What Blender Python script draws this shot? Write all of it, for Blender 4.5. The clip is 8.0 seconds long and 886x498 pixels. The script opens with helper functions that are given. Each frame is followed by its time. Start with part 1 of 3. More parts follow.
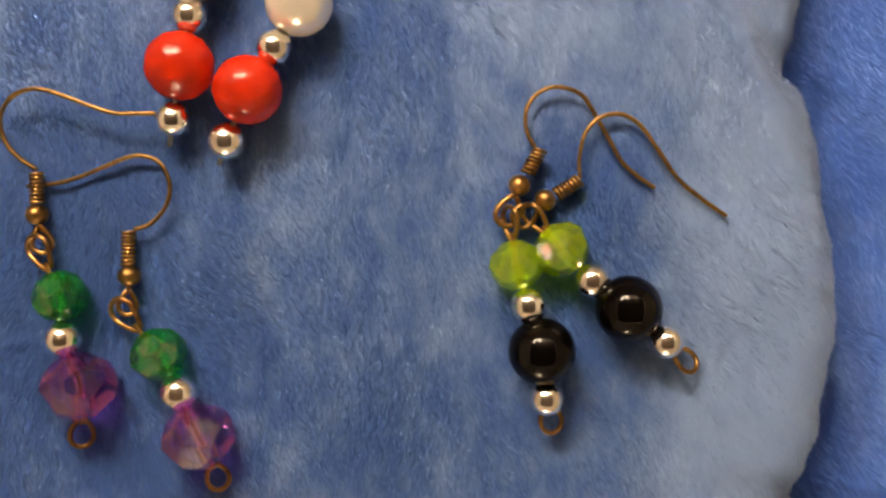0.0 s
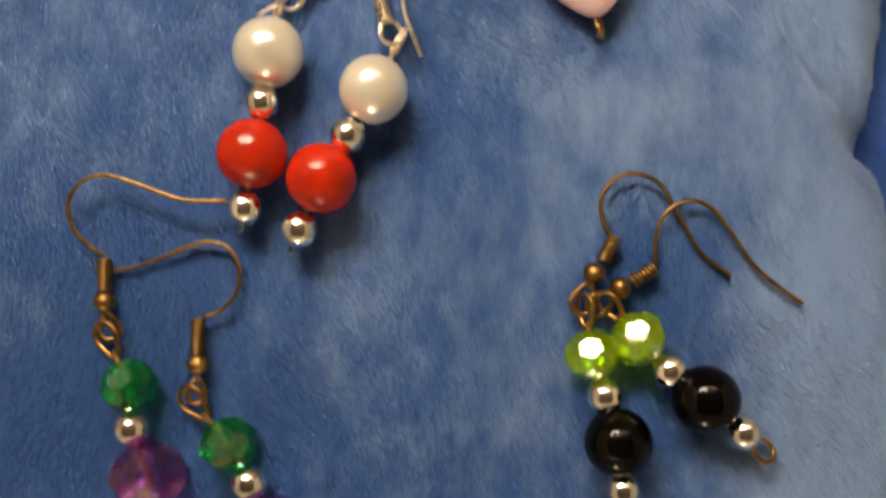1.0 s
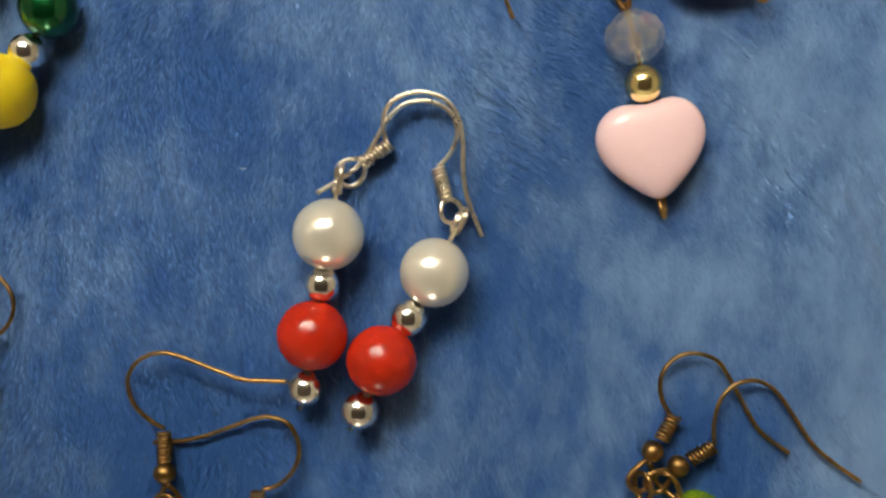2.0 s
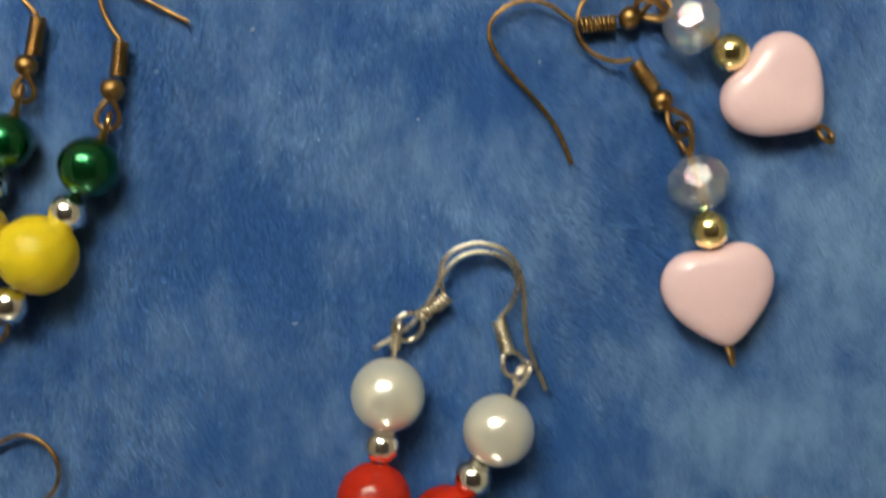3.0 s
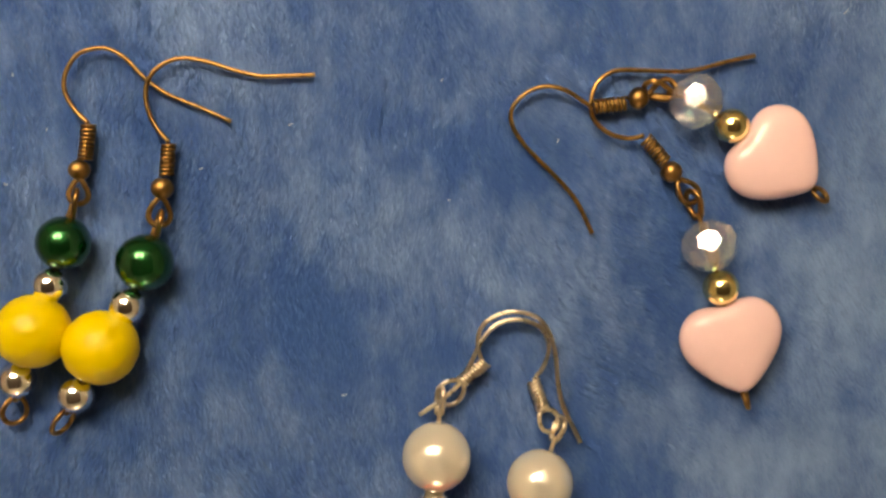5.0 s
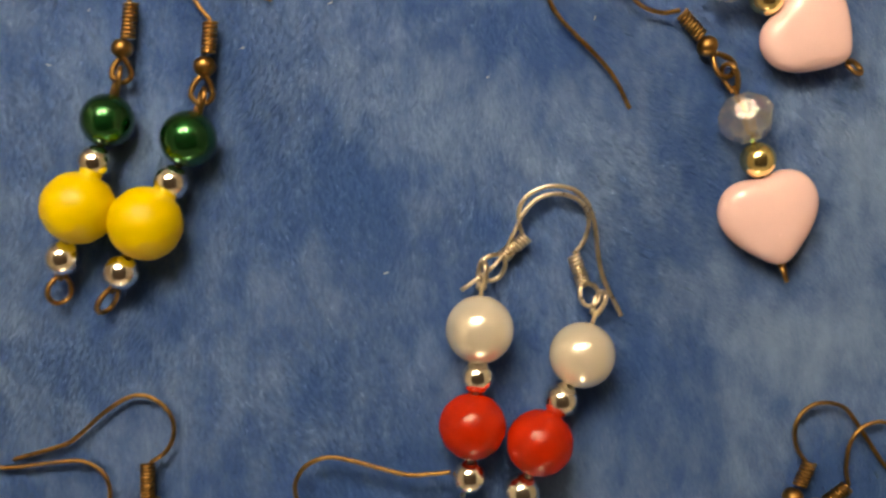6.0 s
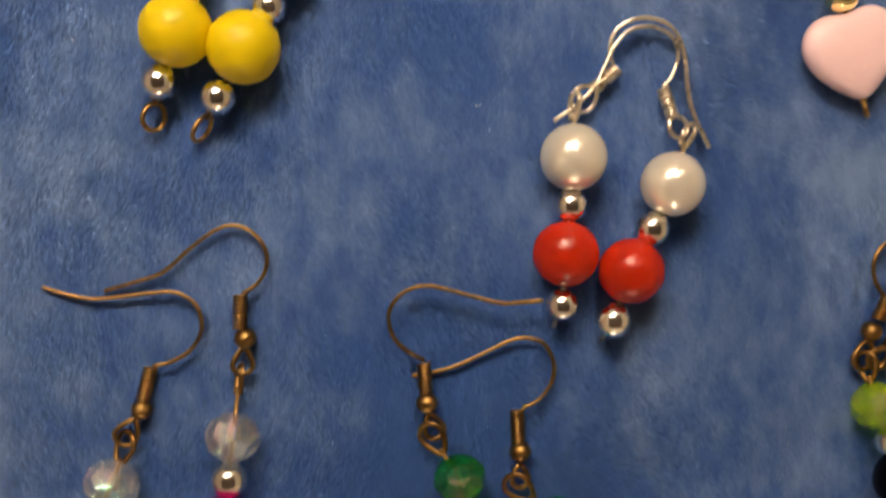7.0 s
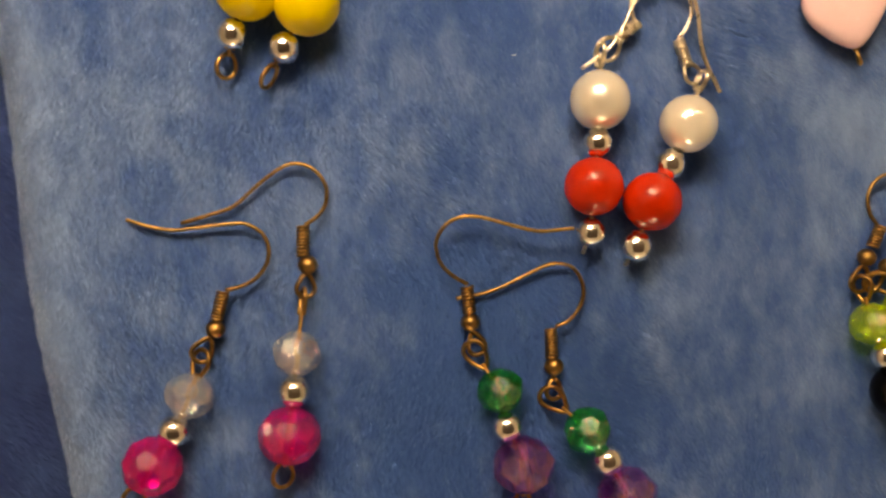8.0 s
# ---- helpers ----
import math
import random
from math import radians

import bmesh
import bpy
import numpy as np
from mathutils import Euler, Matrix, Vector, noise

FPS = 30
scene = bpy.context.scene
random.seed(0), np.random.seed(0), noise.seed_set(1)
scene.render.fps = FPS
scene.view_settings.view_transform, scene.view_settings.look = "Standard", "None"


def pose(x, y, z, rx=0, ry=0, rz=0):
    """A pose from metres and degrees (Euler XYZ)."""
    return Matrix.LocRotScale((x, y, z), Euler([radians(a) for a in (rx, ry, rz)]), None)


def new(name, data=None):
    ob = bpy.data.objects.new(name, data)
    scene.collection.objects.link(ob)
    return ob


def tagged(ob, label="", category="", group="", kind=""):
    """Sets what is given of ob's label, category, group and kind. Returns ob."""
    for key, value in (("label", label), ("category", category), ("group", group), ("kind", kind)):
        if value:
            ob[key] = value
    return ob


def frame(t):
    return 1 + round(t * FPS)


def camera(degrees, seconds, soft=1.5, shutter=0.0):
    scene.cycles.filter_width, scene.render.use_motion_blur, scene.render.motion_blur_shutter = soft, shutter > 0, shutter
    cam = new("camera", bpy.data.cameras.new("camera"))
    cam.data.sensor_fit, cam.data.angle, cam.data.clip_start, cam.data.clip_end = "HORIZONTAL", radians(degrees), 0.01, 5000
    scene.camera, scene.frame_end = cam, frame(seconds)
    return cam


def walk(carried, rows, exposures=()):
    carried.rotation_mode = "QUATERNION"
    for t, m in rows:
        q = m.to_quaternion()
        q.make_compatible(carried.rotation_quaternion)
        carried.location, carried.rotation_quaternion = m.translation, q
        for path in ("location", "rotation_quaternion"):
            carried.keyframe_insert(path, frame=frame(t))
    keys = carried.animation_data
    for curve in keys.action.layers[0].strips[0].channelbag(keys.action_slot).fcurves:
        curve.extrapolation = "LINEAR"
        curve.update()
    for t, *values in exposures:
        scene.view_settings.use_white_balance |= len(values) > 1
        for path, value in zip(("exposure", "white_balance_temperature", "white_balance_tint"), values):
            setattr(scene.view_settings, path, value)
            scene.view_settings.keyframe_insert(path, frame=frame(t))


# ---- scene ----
# Twelve bead earrings laid out in pairs on a folded blue fleece blanket.
MM = 0.001
cam = camera(50, 8.0, soft=2.5, shutter=0.5)
PATH = [
    (0.0, pose(0.03163, -0.01827, 0.13916, -1.58, 1.66, 0.12)),
    (0.5, pose(0.02580, -0.01644, 0.13798, -1.16, 1.04, 0.71)),
    (0.8, pose(0.02298, -0.01066, 0.13911, -1.14, 1.58, 0.29)),
    (1.0, pose(0.02031, -0.00643, 0.13749, -1.32, 1.36, 0.19)),
    (1.2, pose(0.01749, 0.00177, 0.13744, -1.69, 0.70, -0.10)),
    (2.3, pose(0.01215, 0.02878, 0.13256, -4.97, 2.03, 0.63)),
    (2.5, pose(0.01092, 0.02948, 0.12973, -4.50, 1.80, -0.00)),
    (2.7, pose(0.00656, 0.03512, 0.12922, -4.26, 0.49, -0.27)),
    (3.0, pose(0.00226, 0.04708, 0.12967, -4.72, 0.71, -1.06)),
    (3.2, pose(0.00033, 0.05390, 0.13004, -5.60, -0.19, -1.47)),
    (3.5, pose(-0.00354, 0.06364, 0.13078, -6.16, -0.84, -3.07)),
    (3.7, pose(-0.00815, 0.06999, 0.13379, -6.55, -1.98, -3.51)),
    (4.0, pose(-0.01231, 0.06910, 0.13496, -5.87, -2.38, -3.78)),
    (4.2, pose(-0.01054, 0.06691, 0.13496, -5.51, -2.56, -3.49)),
    (5.3, pose(-0.00756, 0.05403, 0.14061, -4.74, -1.74, -4.36)),
    (5.5, pose(-0.01098, 0.04946, 0.14106, -4.91, -3.00, -4.41)),
    (5.8, pose(-0.01407, 0.04258, 0.13633, -4.48, -2.91, -4.14)),
    (6.0, pose(-0.01582, 0.04050, 0.14147, -4.35, -2.24, -4.80)),
    (6.2, pose(-0.01987, 0.03673, 0.14241, -3.88, -3.31, -4.14)),
    (6.5, pose(-0.02588, 0.03109, 0.14256, -4.04, -3.63, -4.52)),
    (6.7, pose(-0.03223, 0.02939, 0.14343, -5.40, -4.40, -4.30)),
    (7.0, pose(-0.03685, 0.01681, 0.14352, -4.16, -4.34, -4.65)),
    (7.2, pose(-0.03882, 0.01525, 0.14651, -4.20, -4.34, -4.01)),
    (7.5, pose(-0.04011, 0.00988, 0.15444, -4.61, -4.61, -4.95)),
    (7.7, pose(-0.04128, 0.00460, 0.15690, -3.90, -4.14, -5.26)),
    (8.0, pose(-0.04686, 0.00626, 0.16036, -3.48, -4.71, -5.11)),
]
EXPOSURES = [
    (0.0, 1.00, 7250, 12),
    (0.5, 0.88, 7750, 10),
    (1.0, 0.65, 6800, 4),
    (2.5, 0.20, 5480, -8),
    (3.0, 0.10, 5420, -10),
    (3.5, 0.07, 6250, -4),
    (4.0, 0.10, 7600, 1),
    (5.5, 0.26, 7350, 4),
    (6.0, 0.24, 7450, 3),
    (6.5, 0.34, 7150, 4),
    (7.0, 0.26, 6800, 10),
    (7.5, 0.40, 7250, 11),
    (8.0, 0.56, 8350, 10),
]
walk(cam, PATH, EXPOSURES)

# ---- light ----
world = bpy.data.worlds.new("room_air")
scene.world = world
world.use_nodes = True
world.node_tree.nodes["Background"].inputs[0].default_value = (1.0, 0.86, 0.7, 1)
world.node_tree.nodes["Background"].inputs[1].default_value = 0.05
LAMP_POWER = 38.0
SMALL_LAMP_POWER = 40.0
LAMP_COLOUR = (1.0, 0.84, 0.66, 1)


# ---- materials ----
def material(name, colour, rough=0.5, metal=0.0, grain=0.0, grain_size=2.0, bump=0.0, **extra):
    """A Principled material with mottling of the colour and a fine relief; grain_size in millimetres."""
    m = bpy.data.materials.new(name)
    m.use_nodes = True
    nt = m.node_tree
    b = nt.nodes["Principled BSDF"]
    b.inputs["Base Color"].default_value = (*colour, 1)
    b.inputs["Roughness"].default_value = rough
    b.inputs["Metallic"].default_value = metal
    for key, value in extra.items():
        b.inputs[key.replace("_", " ")].default_value = value
    if grain or bump:
        tc = nt.nodes.new("ShaderNodeTexCoord")
        n = nt.nodes.new("ShaderNodeTexNoise")
        n.inputs["Scale"].default_value = 1000.0 / grain_size
        n.inputs["Detail"].default_value = 6
        n.inputs["Roughness"].default_value = 0.65
        nt.links.new(tc.outputs["Object"], n.inputs["Vector"])
        if grain:
            mix = nt.nodes.new("ShaderNodeMix")
            mix.data_type = "RGBA"
            mix.inputs[6].default_value = (*[v * (1 - grain) for v in colour], 1)
            mix.inputs[7].default_value = (*[min(1, v * (1 + grain)) for v in colour], 1)
            ramp = nt.nodes.new("ShaderNodeMapRange")
            ramp.inputs[1].default_value, ramp.inputs[2].default_value = 0.3, 0.7
            nt.links.new(n.outputs["Fac"], ramp.inputs[0])
            nt.links.new(ramp.outputs[0], mix.inputs[0])
            nt.links.new(mix.outputs[2], b.inputs["Base Color"])
            rr = nt.nodes.new("ShaderNodeMapRange")
            rr.inputs[3].default_value, rr.inputs[4].default_value = rough * 0.8, min(1, rough * 1.3)
            nt.links.new(n.outputs["Fac"], rr.inputs[0])
            nt.links.new(rr.outputs[0], b.inputs["Roughness"])
        if bump:
            bp = nt.nodes.new("ShaderNodeBump")
            bp.inputs["Strength"].default_value = bump
            bp.inputs["Distance"].default_value = 0.0002
            nt.links.new(n.outputs["Fac"], bp.inputs["Height"])
            nt.links.new(bp.outputs[0], b.inputs["Normal"])
    return m


def tinted_glass(name, colour, clear=0.30, film=450.0, body=0.12, sparkle=0.16, ior=1.58, soft_coat=0.03):
    """Cut acrylic with an iridescent coat: some light goes straight through, some is scattered by the cloudy body."""
    m = material(name, colour, 0.02)
    nt = m.node_tree
    b = nt.nodes["Principled BSDF"]
    b.inputs["Transmission Weight"].default_value = 1.0 - body
    b.inputs["IOR"].default_value = ior
    b.inputs["Specular IOR Level"].default_value = 0.3 if film else 0.5
    b.inputs["Thin Film Thickness"].default_value = film
    b.inputs["Thin Film IOR"].default_value = 1.9
    b.inputs["Coat Weight"].default_value = 0.05
    b.inputs["Coat Roughness"].default_value = 0.02
    b.inputs["Coat IOR"].default_value = 1.9
    if film:
        tc = nt.nodes.new("ShaderNodeTexCoord")
        n = nt.nodes.new("ShaderNodeTexNoise")
        n.inputs["Scale"].default_value = 300.0
        rg = nt.nodes.new("ShaderNodeMapRange")
        rg.inputs[1].default_value, rg.inputs[2].default_value = 0.3, 0.7
        rg.inputs[3].default_value, rg.inputs[4].default_value = film - 140, film + 140
        nt.links.new(tc.outputs["Object"], n.inputs["Vector"])
        nt.links.new(n.outputs["Fac"], rg.inputs[0])
        nt.links.new(rg.outputs[0], b.inputs["Thin Film Thickness"])
    tr = nt.nodes.new("ShaderNodeBsdfTransparent")
    tr.inputs[0].default_value = (*colour, 1)
    mix = nt.nodes.new("ShaderNodeMixShader")
    mix.inputs[0].default_value = clear
    nt.links.new(b.outputs[0], mix.inputs[1])
    nt.links.new(tr.outputs[0], mix.inputs[2])
    gl = nt.nodes.new("ShaderNodeBsdfGlossy")
    gl.inputs["Roughness"].default_value = soft_coat
    gl.inputs["Color"].default_value = (1.0, 0.95, 0.95, 1)
    if film:
        # the rainbow coat: its tint drifts over the bead
        hue = nt.nodes.new("ShaderNodeTexNoise")
        hue.inputs["Scale"].default_value = 420.0
        hue.inputs["Detail"].default_value = 1.0
        ramp = nt.nodes.new("ShaderNodeValToRGB")
        ramp.color_ramp.elements[0].position, ramp.color_ramp.elements[0].color = 0.34, (1.0, 0.50, 0.74, 1)
        ramp.color_ramp.elements[1].position, ramp.color_ramp.elements[1].color = 0.66, (0.45, 0.95, 0.95, 1)
        ramp.color_ramp.elements.new(0.5).color = (1.0, 0.97, 0.80, 1)
        nt.links.new(tc.outputs["Object"], hue.inputs["Vector"])
        nt.links.new(hue.outputs["Fac"], ramp.inputs[0])
        nt.links.new(ramp.outputs[0], gl.inputs["Color"])
    coat = nt.nodes.new("ShaderNodeMixShader")
    coat.inputs[0].default_value = sparkle
    nt.links.new(mix.outputs[0], coat.inputs[1])
    nt.links.new(gl.outputs[0], coat.inputs[2])
    nt.links.new(coat.outputs[0], nt.nodes["Material Output"].inputs[0])
    return m


def fleece(name, deep, pale, patch=24.0, bias=0.5, rim=0.0, nap_and_light=()):
    """Brushed polyester pile: two scales of mottling, a tone of its own for each tuft, soft sheen."""
    m = bpy.data.materials.new(name)
    m.use_nodes = True
    nt = m.node_tree
    b = nt.nodes["Principled BSDF"]
    tc = nt.nodes.new("ShaderNodeTexCoord")

    def cloud(size, detail, stretch):
        mp = nt.nodes.new("ShaderNodeMapping")
        mp.inputs["Scale"].default_value = (1000 / size, 1000 / size * stretch, 1000 / size)
        n = nt.nodes.new("ShaderNodeTexNoise")
        n.inputs["Scale"].default_value = 1.0
        n.inputs["Detail"].default_value = detail
        n.inputs["Roughness"].default_value = 0.6
        nt.links.new(tc.outputs["Object"], mp.inputs[0])
        nt.links.new(mp.outputs[0], n.inputs["Vector"])
        return n.outputs["Fac"]

    def math_node(op, a, c):
        n = nt.nodes.new("ShaderNodeMath")
        n.operation = op
        for i, v in enumerate((a, c)):
            if isinstance(v, float):
                n.inputs[i].default_value = v
            else:
                nt.links.new(v, n.inputs[i])
        return n.outputs[0]

    geo = nt.nodes.new("ShaderNodeNewGeometry")
    mottle = math_node("ADD", math_node("MULTIPLY", cloud(patch, 3, 0.85), 0.48),
                       math_node("MULTIPLY", cloud(3.6, 4, 0.5), 0.46))
    mottle = math_node("ADD", mottle, math_node("MULTIPLY", geo.outputs["Random Per Island"], 0.07))
    mottle = math_node("SUBTRACT", mottle, 0.025)
    if nap_and_light:
        # ragged patches: pile stroked up (paler) or down (deeper), some painted light and shade
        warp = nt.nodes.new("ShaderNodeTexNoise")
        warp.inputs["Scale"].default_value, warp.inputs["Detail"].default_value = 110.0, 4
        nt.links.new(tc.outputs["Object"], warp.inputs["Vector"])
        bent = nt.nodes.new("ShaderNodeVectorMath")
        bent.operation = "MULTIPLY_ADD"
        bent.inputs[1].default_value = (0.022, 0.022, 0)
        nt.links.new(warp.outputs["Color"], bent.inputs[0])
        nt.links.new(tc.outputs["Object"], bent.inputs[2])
        for sx, sy, size, share in nap_and_light:
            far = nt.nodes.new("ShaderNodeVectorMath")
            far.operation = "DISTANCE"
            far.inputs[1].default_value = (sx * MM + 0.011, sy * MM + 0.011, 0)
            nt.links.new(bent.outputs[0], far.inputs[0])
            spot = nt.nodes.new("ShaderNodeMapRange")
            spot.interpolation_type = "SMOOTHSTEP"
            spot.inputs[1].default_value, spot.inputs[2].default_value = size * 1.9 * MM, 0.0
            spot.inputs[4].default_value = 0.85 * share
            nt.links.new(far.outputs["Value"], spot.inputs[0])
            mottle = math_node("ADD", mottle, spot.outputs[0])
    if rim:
        # brighter light along the rolled edges, painted in as a paler pile
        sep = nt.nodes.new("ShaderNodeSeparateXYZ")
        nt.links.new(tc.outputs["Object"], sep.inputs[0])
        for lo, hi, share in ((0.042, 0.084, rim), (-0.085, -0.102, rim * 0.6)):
            edge_light = nt.nodes.new("ShaderNodeMapRange")
            edge_light.interpolation_type = "SMOOTHSTEP"
            edge_light.inputs[1].default_value, edge_light.inputs[2].default_value, edge_light.inputs[4].default_value = lo, hi, share
            nt.links.new(sep.outputs[0], edge_light.inputs[0])
            mottle = math_node("ADD", mottle, edge_light.outputs[0])
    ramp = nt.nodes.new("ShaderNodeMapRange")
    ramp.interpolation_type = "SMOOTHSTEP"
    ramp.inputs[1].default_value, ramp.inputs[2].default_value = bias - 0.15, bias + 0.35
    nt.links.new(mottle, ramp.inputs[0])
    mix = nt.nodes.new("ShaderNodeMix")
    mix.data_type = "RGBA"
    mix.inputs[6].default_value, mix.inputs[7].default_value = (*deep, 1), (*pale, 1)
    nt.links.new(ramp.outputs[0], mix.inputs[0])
    nt.links.new(mix.outputs[2], b.inputs["Base Color"])
    b.inputs["Roughness"].default_value = 0.75
    b.inputs["Sheen Weight"].default_value = 0.7
    b.inputs["Sheen Roughness"].default_value = 0.5
    b.inputs["Sheen Tint"].default_value = (0.75, 0.82, 1.0, 1)
    b.inputs["Specular IOR Level"].default_value = 0.25
    return m


NAP_AND_LIGHT = [
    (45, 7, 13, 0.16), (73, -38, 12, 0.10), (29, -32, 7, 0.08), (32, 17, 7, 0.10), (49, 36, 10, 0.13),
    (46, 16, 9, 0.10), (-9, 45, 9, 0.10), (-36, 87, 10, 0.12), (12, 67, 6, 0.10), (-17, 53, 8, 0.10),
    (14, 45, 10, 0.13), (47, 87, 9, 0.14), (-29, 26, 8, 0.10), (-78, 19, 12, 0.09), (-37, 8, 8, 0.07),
    # first in this row: brighter light at the lower right, painted in
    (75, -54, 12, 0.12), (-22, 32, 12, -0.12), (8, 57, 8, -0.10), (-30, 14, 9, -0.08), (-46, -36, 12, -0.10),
    # the first two paint shade into the pile at the lower left
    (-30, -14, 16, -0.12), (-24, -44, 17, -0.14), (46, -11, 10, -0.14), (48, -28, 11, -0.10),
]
FLEECE = fleece("blue_fleece", (0.025, 0.086, 0.308), (0.225, 0.35, 0.615), rim=0.32, nap_and_light=NAP_AND_LIGHT)
FLEECE_DEEP = fleece("deep_blue_fleece", (0.052, 0.155, 0.58), (0.19, 0.34, 0.76), bias=0.5)
# the same fleece in shade: the darkness is put into the colour
FLEECE_SHADED = fleece("shaded_fleece", (0.012, 0.034, 0.16), (0.045, 0.10, 0.30), bias=0.5)
LINT = material("lint", (0.75, 0.78, 0.82), 0.9, grain=0.1, grain_size=1)
BRASS = material("antique_brass", (0.31, 0.18, 0.06), 0.33, 1.0, grain=0.45, grain_size=1.5, bump=0.15)
STEEL = material("silver_wire", (0.78, 0.68, 0.52), 0.27, 1.0, grain=0.15, grain_size=1.5)
SILVER = material("silver_plate", (1.0, 0.97, 0.91), 0.13, 1.0, grain=0.03, grain_size=2)
GOLD = material("gold_plate", (1.0, 0.87, 0.42), 0.15, 1.0, grain=0.03, grain_size=2)
BLACK = material("black_glass", (0.0015, 0.0012, 0.0012), 0.06, grain=0.3, grain_size=6, Specular_IOR_Level=0.2)
RED = material("red_acrylic", (0.44, 0.018, 0.004), 0.22, grain=0.18, grain_size=5, Specular_IOR_Level=0.4)
YELLOW = material("yellow_acrylic", (0.68, 0.50, 0.006), 0.38, grain=0.05, grain_size=5, Specular_IOR_Level=0.28)
PINK = material("pink_acrylic", (0.87, 0.60, 0.63), 0.24, grain=0.03, grain_size=6, Coat_Weight=0.3)
PEARL = material("white_pearl", (1.0, 0.94, 0.82), 0.22, 0.55, Coat_Weight=0.35, Coat_Roughness=0.12)
GREEN_PEARL = material("green_pearl", (0.008, 0.10, 0.024), 0.24, 0.9, grain=0.2, grain_size=3, Coat_Weight=0.8, Coat_Roughness=0.05)
GREEN = tinted_glass("green_acrylic", (0.001, 0.64, 0.15), 0.32, 420, 0.14, 0.024, soft_coat=0.05)
PURPLE = tinted_glass("purple_acrylic", (0.88, 0.30, 0.88), 0.22, 0, 0.0, 0.06)
LIME = tinted_glass("lime_acrylic", (0.76, 1.0, 0.03), 0.34, 480, 0.26, 0.03, soft_coat=0.06)
CLEAR = tinted_glass("clear_acrylic", (0.99, 0.98, 0.98), 0.26, 520, 0.14, 0.08, ior=1.5, soft_coat=0.16)
MAGENTA = tinted_glass("magenta_acrylic", (0.86, 0.004, 0.34), 0.24, 0, 0.32, 0.045)
WALL = material("warm_wall_paint", (0.80, 0.74, 0.64), 0.8, grain=0.05, grain_size=300, bump=0.1)
CEILING = material("ceiling_paint", (0.86, 0.82, 0.76), 0.85, grain=0.03, grain_size=300)
# dark on purpose, so the beads mirror a dark middle
DARK_OVERHEAD = material("dark_overhead", (0.12, 0.09, 0.07), 0.6, grain=0.25, grain_size=120)
FLOOR = material("floor_boards", (0.22, 0.13, 0.07), 0.5, grain=0.3, grain_size=60)


def glow(name, colour, strength):
    m = bpy.data.materials.new(name)
    m.use_nodes = True
    b = m.node_tree.nodes["Principled BSDF"]
    b.inputs["Base Color"].default_value = (0.8, 0.8, 0.8, 1)
    b.inputs["Emission Color"].default_value = colour
    b.inputs["Emission Strength"].default_value = strength
    return m


FILL_GLOW = glow("fill_glow", LAMP_COLOUR, 110.0)
DIFFUSER = glow("lamp_diffuser", LAMP_COLOUR, LAMP_POWER)
GLOBE = glow("lamp_globe", LAMP_COLOUR, SMALL_LAMP_POWER)


# ---- mesh helpers (millimetres) ----
def part(name, geo, mat, parent=None, label="", origin=(0, 0, 0), smooth=True):
    """One mesh object out of (vertices, faces), under a thing or a part, in millimetres."""
    verts, faces = geo
    v = (np.asarray(verts, float) - np.asarray(origin, float)) * MM
    me = bpy.data.meshes.new(name)
    me.from_pydata(v.tolist(), [], [tuple(f) for f in faces])
    me.materials.append(mat)
    if smooth:
        me.polygons.foreach_set("use_smooth", [True] * len(me.polygons))
    ob = new(name, me)
    if parent:
        ob.parent = parent
    if label:
        tagged(ob, label=label)
    return ob


def join(*geos):
    verts, faces = [], []
    for v, f in geos:
        n = len(verts)
        verts += [tuple(p) for p in v]
        faces += [tuple(i + n for i in q) for q in f]
    return verts, faces


def turn_to(axis):
    """The matrix that turns +z to the axis."""
    return np.array(Vector(axis).to_track_quat("Z", "Y").to_matrix())


def placed(geo, centre, axis=(0, 0, 1), spin=0.0):
    c, s = math.cos(spin), math.sin(spin)
    m = turn_to(axis) @ np.array([[c, -s, 0], [s, c, 0], [0, 0, 1]])
    return (np.asarray(geo[0]) @ m.T + np.asarray(centre)).tolist(), geo[1]


def lathe(profile, n=32):
    """A closed ring of (radius, height) points spun round z."""
    verts = [(r * math.cos(2 * math.pi * i / n), r * math.sin(2 * math.pi * i / n), z) for r, z in profile for i in range(n)]
    m = len(profile)
    faces = [(a * n + i, a * n + (i + 1) % n, (a + 1) % m * n + (i + 1) % n, (a + 1) % m * n + i) for a in range(m) for i in range(n)]
    return verts, faces


def round_bead(r, hole=0.5, n=32, rows=18, squash=1.0):
    """A drilled ball."""
    a0 = math.asin(min(0.9, hole / r))
    prof = [(r * math.sin(a), -r * squash * math.cos(a)) for a in np.linspace(a0, math.pi - a0, rows)]
    prof += [(hole * 0.75, r * 0.9 * squash), (hole * 0.75, -r * 0.9 * squash)]
    return lathe(prof, n)


def cut_normals(rings, a=8):
    out = []
    for k, polar in enumerate(rings):
        for i in range(a):
            t = 2 * math.pi * (i + 0.5 * (k % 2)) / a
            out.append((math.sin(polar) * math.cos(t), math.sin(polar) * math.sin(t), math.cos(polar)))
    return np.array(out)


